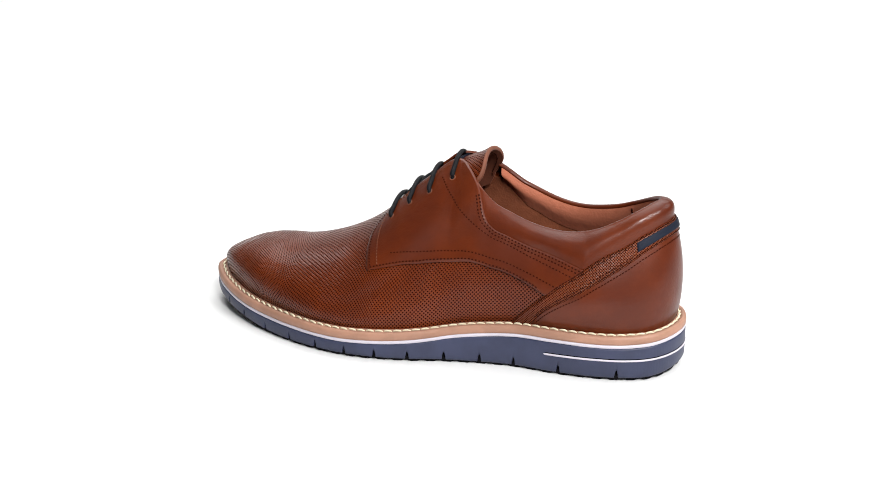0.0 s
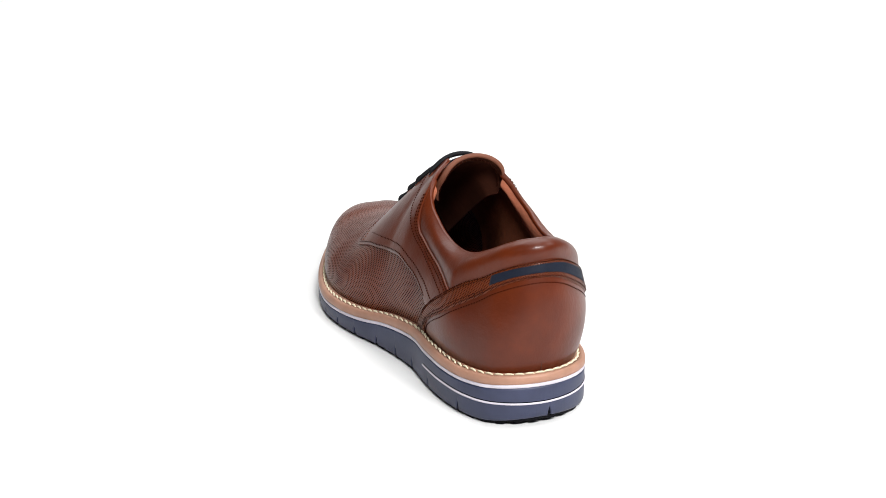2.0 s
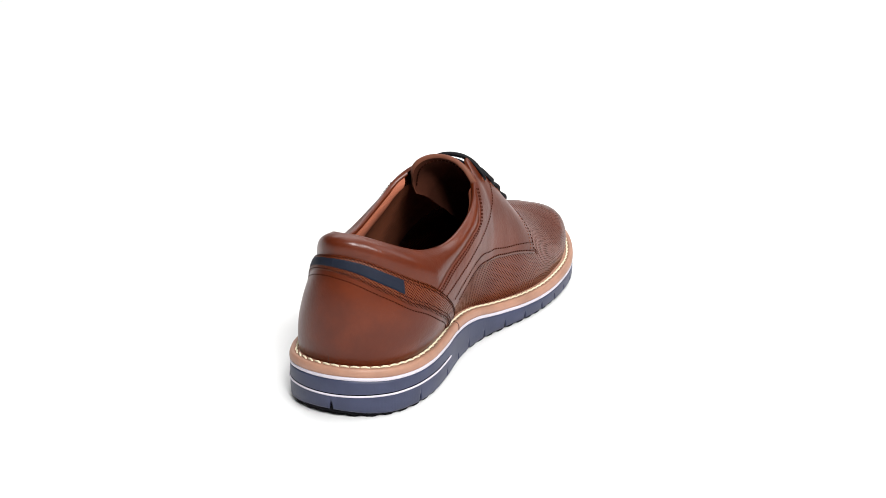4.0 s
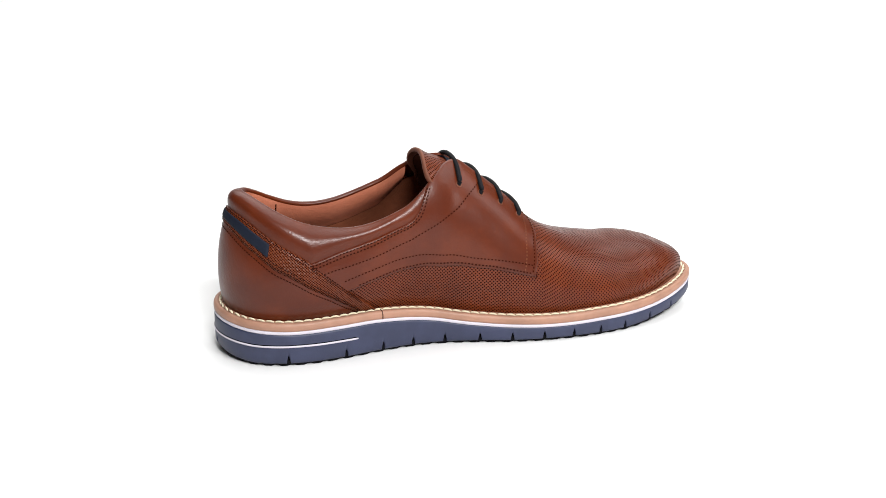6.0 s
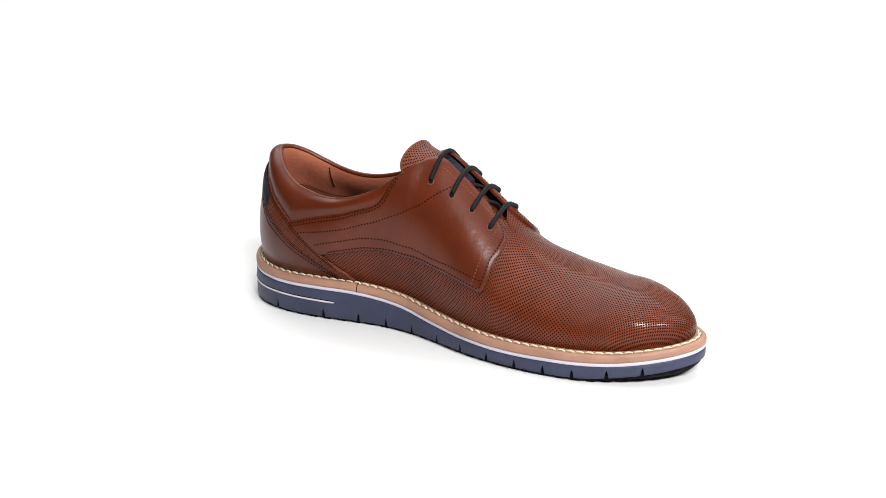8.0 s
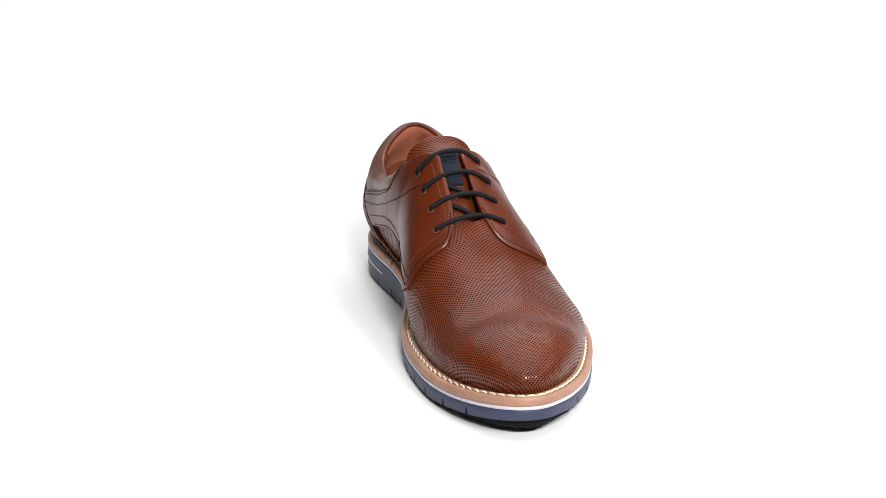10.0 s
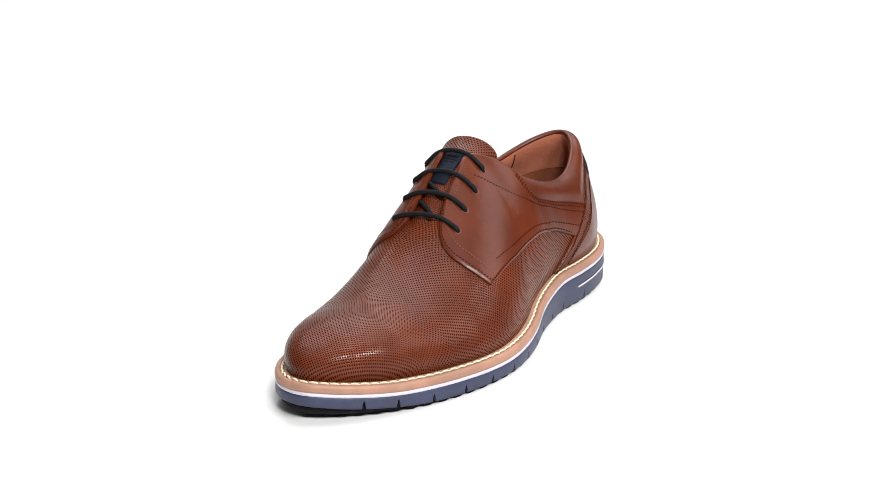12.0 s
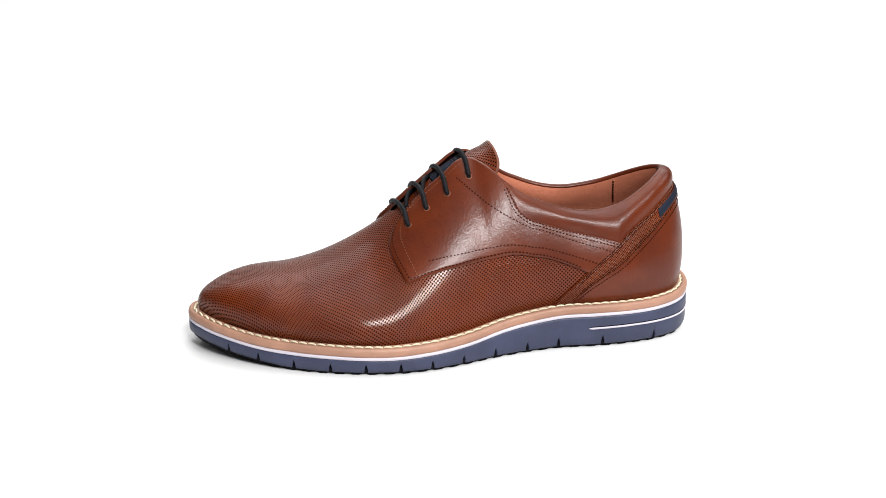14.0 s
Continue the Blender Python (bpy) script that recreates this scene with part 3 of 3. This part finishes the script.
def collar():
    grids, uvs = [], []
    for side in (1, -1):
        us = np.r_[np.linspace(0, .05, 14)[:-1], np.linspace(.05, .436, 90)]
        low = collar_low(side)
        u, v = grid_uv(us, lambda q: np.minimum(low(q), .95), lambda q: 0 * q + .972, 26)
        b = np.linspace(0, 1, 26)[None]
        swell = np.clip((.436 - us) / .11, 0, 1)[:, None]
        lift = 0.7 + 2.7 * np.sin(np.pi * np.clip(b, 0, 1) ** 1.1) ** 1.1 * swell + 0.5 * b
        g = last(side, u, v, lift)
        # roll over the edge to the inside
        top = last(side, us, 0 * us + .972)
        n = last(side, us, 0 * us + .972, 1.0) - top
        rise = top - last(side, us, 0 * us + .94)
        rise /= np.linalg.norm(rise, axis=1)[:, None]
        rows = []
        for a in np.linspace(0, np.pi, 11)[1:]:
            l = -0.3 + 1.5 * np.cos(a)
            rows.append(top + n * l + rise * 1.2 * np.sin(a))
        g = np.concatenate([g, np.stack(rows, 1)], 1)
        grids.append(g)
        uvs.append(surface_uv(g))
    part("collar", sheet(grids, uvs=uvs, weld=True), LEATHER, shoe, "padded smooth brown leather collar")
    # lining inside
    grids, deep = [], []
    for side in (1, -1):
        us = np.r_[np.linspace(0, .05, 12)[:-1], np.linspace(.05, .433, 60)]
        u, v = grid_uv(us, lining_low, lambda q: 0 * q + .972, 22)
        b = np.linspace(0, 1, 22)[None]
        pad = lining_lift(u, v) + 0.2
        pad[:, 0] = -3.0
        grids.append(last(side, u, v, pad))
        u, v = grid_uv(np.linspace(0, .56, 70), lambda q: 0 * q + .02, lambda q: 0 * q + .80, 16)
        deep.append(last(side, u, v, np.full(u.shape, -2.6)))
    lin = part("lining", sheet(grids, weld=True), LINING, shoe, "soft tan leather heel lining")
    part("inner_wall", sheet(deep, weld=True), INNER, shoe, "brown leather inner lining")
    for side in (1, -1):
        row = [(.205 if side == 1 else .195, .95 - .05 * k) for k in range(7)]
        stitch_row(side, row, lining_lift, lin, BROWN_THREAD, 1.9, 1.5, 0.45)
    f = inset(9.5)
    rows = [np.c_[f, welt_top(f[:, 0]) + 1.0]]
    for s in (.75, .5, .25, .02):
        c = np.stack([np.clip(f[:, 0], -125, 125), np.full(len(f), -4.0)], -1)
        q = c + (f - c) * s
        rows.append(np.c_[q, welt_top(q[:, 0]) + 0.2])
    part("insole", sheet([np.stack(rows)], wrap=True), INSOLE, shoe, "dark insole deep inside")


collar()


def heel():
    grids, rims, sg, sr = [], [], [], []
    for side in (1, -1):
        end = .345 if side == 1 else .339
        us = np.r_[np.linspace(0, .04, 10)[:-1], np.linspace(.04, end, 70)]
        u, v = grid_uv(us, lambda q: 0 * q + .0, lambda q: np.maximum(STRAP_LOW[side](q) + .02, .004), 40)
        swell = 0.9 + 0.5 * np.sin(np.pi * np.linspace(0, 1, 40)[None]) * np.clip((end - us) / .1, 0, 1)[:, None]
        grids.append(last(side, u, v, swell))
        end = .373 if side == 1 else .363
        us = np.r_[np.linspace(0, .04, 10)[:-1], np.linspace(.04, end, 80)]
        u, v = grid_uv(us, lambda q: np.maximum(STRAP_LOW[side](q), .0), lambda q: np.maximum(STRAP_UP[side](q), .004), 12)
        b = np.linspace(0, 1, 12)[None]
        lift = np.where((b < .01) | (b > .99), 1.2, np.where((b < .1) | (b > .9), 1.75, 1.9)) * np.ones_like(u)
        sg.append(last(side, u, v, lift))
        e = np.stack([last(side, u[:, 0], v[:, 0], lift[:, 0]), last(side, u[:, 0], v[:, 0], lift[:, 0] * 0 - .3)])
        sr += [e, np.stack([last(side, u[:, -1], v[:, -1], lift[:, -1]), last(side, u[:, -1], v[:, -1], lift[:, -1] * 0 - .3)])]
    part("heel_counter", sheet(grids, weld=True), LEATHER, shoe, "smooth glossy brown leather heel counter")
    strap = part("strap", sheet(sg, sr, uvs=[level_uv(q) for q in sg], weld=True), STRAP_LEATHER, shoe, "punched brown leather strap slanting round the heel")
    for side in (1, -1):
        lo, up = STRAP_LOW[side], STRAP_UP[side]
        for f, d in ((.10, 0), (.23, 0), (.80, 0), (.92, 0)):
            us = np.linspace(0.0, .325, 26)
            if f in (.23, .80):
                us = np.linspace(.15, .33, 16)
            stitch_row(side, [(a, lo(a) + (up(a) - lo(a)) * f) for a in us], 1.85, strap, BROWN_THREAD, 1.9, 1.2, .32)
        us = np.linspace(0, .33, 26)
        stitch_row(side, [(a, max(lo(a) - .035, .01)) for a in us], 1.15, strap, BROWN_THREAD, 1.9, 1.2, .3)
    grids, rims = [], []
    for side, end in ((1, .140), (-1, .163)):
        us = np.linspace(0, end, 30)
        lo, up = STRAP_LOW[side], STRAP_UP[side]
        u, v = grid_uv(us, lambda q: lo(q) + .28 * (up(q) - lo(q)), lambda q: lo(q) + .79 * (up(q) - lo(q)), 8)
        lift = np.full(u.shape, 2.5)
        lift[:, 0] = lift[:, -1] = lift[-1] = 2.3
        grids.append(last(side, u, v, lift))
        rims.append(rim(side, u, v, lift, 1.5))
    part("heel_tab", sheet(grids, rims, weld=True), NAVY_LEATHER, strap, "navy blue leather tab across the heel")

    g, _ = tube(last(1, np.zeros(8), np.linspace(.01, .13, 8), np.linspace(1.0, 0.75, 8)), 0.3, 6, True)
    part("back_seam", sheet([g]), HOLE, shoe)


heel()


def loose_thread():
    """A short thread end that stands off the inner corner of the quarter."""
    a = last(-1, .571, .325, 1.2)
    n = last(-1, .571, .325, 2.2) - a
    ang = np.linspace(0, 1.75 * np.pi, 22)
    pts = [a + n * (1.2 + 1.1 * math.sin(t - 1.2)) + np.array((0.6, 0, 1.0)) * (1.3 * math.cos(t)) for t in ang]
    part("loose_thread", sheet([tube(pts, 0.22, 6)[0]]), BROWN_THREAD, shoe, "short loose thread end")


loose_thread()

TONGUE_LINE = smooth([(0, 58, -13.5, 54), (.22, 30, -13, 77.5), (.4, 18, -12.2, 88.3), (.55, 7, -11.8, 97.6), (.68, -2, -11.8, 103.6), (.82, -10.5, -12, 107.8), (.92, -17, -12.3, 110.4), (1, -21.5, -12, 113.2)])


def tongue_at(s, a, lift=0.0):
    """The tongue: s along it to its free end, a across it from -1 to 1."""
    s, a = np.broadcast_arrays(np.asarray(s, float), np.asarray(a, float))
    e = 0.01
    c = TONGUE_LINE(s)
    d = TONGUE_LINE(np.minimum(s + e, 1)) - TONGUE_LINE(np.maximum(s - e, 0))
    d = d / np.linalg.norm(d, axis=-1)[..., None]
    n = np.cross(d, np.broadcast_to(np.array((0, 1.0, 0)), d.shape))
    n = n * np.sign(n[..., 2:3])
    phi = a * radians(78)
    w, dep = np.interp(s, (0, .6, .8, 1), (15, 18, 23, 27)), np.interp(s, (0, .5, 1), (16, 24, 27))
    y = np.zeros_like(d)
    y[..., 1] = 1
    return c + y * ((w + lift) * np.sin(phi))[..., None] - n * (dep * (1 - np.cos(phi)) - lift)[..., None]


def tongue():
    s, a = np.meshgrid(np.linspace(0, 1, 60), np.linspace(-1, 1, 49), indexing="ij")
    s = s * (1 - 0.26 * np.abs(a) ** 3)
    out = tongue_at(s, a, 0.0)
    ins = tongue_at(s, a, -2.6)
    free = [out[-1]]
    for t in np.linspace(0, np.pi, 7)[1:-1]:
        d = (tongue_at(s[-1], a[-1], 0) - tongue_at(s[-1] - .02, a[-1], 0))
        d /= np.linalg.norm(d, axis=1)[:, None]
        free.append(tongue_at(s[-1], a[-1], -1.3 + 1.3 * math.cos(t)) + d * 1.0 * math.sin(t))
    free.append(ins[-1])
    l = np.r_[0, np.cumsum(np.linalg.norm(np.diff(TONGUE_LINE(np.linspace(0, 1, 60)), axis=0), axis=1))]
    uv = np.stack([np.broadcast_to(l[:, None], s.shape), a * 36], -1)
    t = part("tongue", sheet([out], [], uvs=[uv]), PUNCHED, shoe, "punched brown leather tongue")
    part("tongue_lining", sheet([ins]), LINING_DARK, t, "brown lining of the tongue")
    sides = [np.stack([out[:, 0], ins[:, 0]]), np.stack([out[:, -1], ins[:, -1]])]
    part("tongue_edge", sheet(sides), EDGE, t)
    part("binding", sheet([np.stack(free)]), RAW_EDGE, t, "pale cut edge of the tongue")
    b = np.linspace(-.85, .85, 90)
    spots, _ = along(tongue_at(.955 * (1 - 0.26 * np.abs(b) ** 3), b, -3.0), 2.4)
    ahead = np.gradient(spots, axis=0)
    ahead /= np.linalg.norm(ahead, axis=1)[:, None]
    st = part("stitching", sheet([tube([m - d * .7, m - d * .4, m + d * .4, m + d * .7], .42, 5)[0] for m, d in zip(spots, ahead)]), BROWN_THREAD, t)
    st["kind"] = "stuff"
    # navy label with its pressed, unreadable lines
    s, a = np.meshgrid(np.linspace(.47, .765, 16), np.linspace(-.2, .2, 12), indexing="ij")
    g = tongue_at(s, a, 1.2)
    sk = np.concatenate([g[0], g[1:, -1], g[-1, -2::-1], g[-2::-1, 0]])
    edge = np.stack([sk, sk - (0, 0, 1.4)])
    lab = part("label", sheet([g], [edge]), NAVY_LEATHER, t, "small navy leather label on the tongue")
    for sc, w, h in ((.70, .13, .012), (.665, .15, .005), (.64, .11, .004)):
        s, a = np.meshgrid(np.linspace(sc - h, sc + h, 3), np.linspace(-w, w, 8), indexing="ij")
        part("pressed_line", sheet([tongue_at(s, a, 1.32)]), BLACK_RUBBER, lab)


LINING_DARK = leather("brown_tongue_lining", (0.080, 0.024, 0.013), (0.058, 0.017, 0.009), 0.85, coat=0.0)
tongue()


def laces():
    for i in range(4):
        (ul, vl), (ur, vr) = EYELETS[1][i], EYELETS[-1][i]
        left = [last(1, ul, vl - .004, 0.4)] + [last(1, ul, w, 2.9) for k, w in enumerate(np.linspace(vl + .012, float(QUARTER_UP[1](ul)) - .012, 4))]
        right = [last(-1, ur, vr - .004, 0.4)] + [last(-1, ur, w, 2.9) for k, w in enumerate(np.linspace(vr + .012, float(QUARTER_UP[-1](ur)) - .012, 4))]
        mid = (left[-1] + right[-1]) / 2 + (0, 0, 1.6)
        line = np.array(left + [mid] + right[::-1])
        for _ in range(2):
            line[2:-2] = 0.5 * line[2:-2] + 0.25 * (line[1:-3] + line[3:-1])
        run = np.r_[0, np.cumsum(np.linalg.norm(np.diff(line, axis=0), axis=1))]
        pts = [(k / run[-1], *p) for k, p in zip(run, line)]
        c = smooth(pts)(np.linspace(0, 1, 60))
        g, uv = tube(c, 1.42, 10)
        part("lace", sheet([g], uvs=[uv]), LACE, shoe, "round black waxed lace")
    # crossings under the bars
    for s0 in (.475, .325):
        c = np.stack([tongue_at(s0 - .10 * k, .33 * (2 * k - 1), 1.5 + 0.5 * math.sin(math.pi * k)) for k in np.linspace(0, 1, 24)])
        g, uv = tube(c, 1.35, 9)
        part("lace", sheet([g], uvs=[uv]), LACE, shoe, "round black waxed lace crossing over the tongue")


laces()


# ---- the turntable's turn ----
START, RATE = 159.11, 23.48  # degrees, degrees a second


def motions():
    rows = []
    for t in (0, 1, 2, 3, 4, 5, 6, 7, 8, 9, 10, 11, 12, 13, 14):
        rows.append((t, pose(0, 0, 0, 0, 0, START - RATE * t) @ pose(0, 0.0094, 0)))
    walk(shoe, rows)


motions()
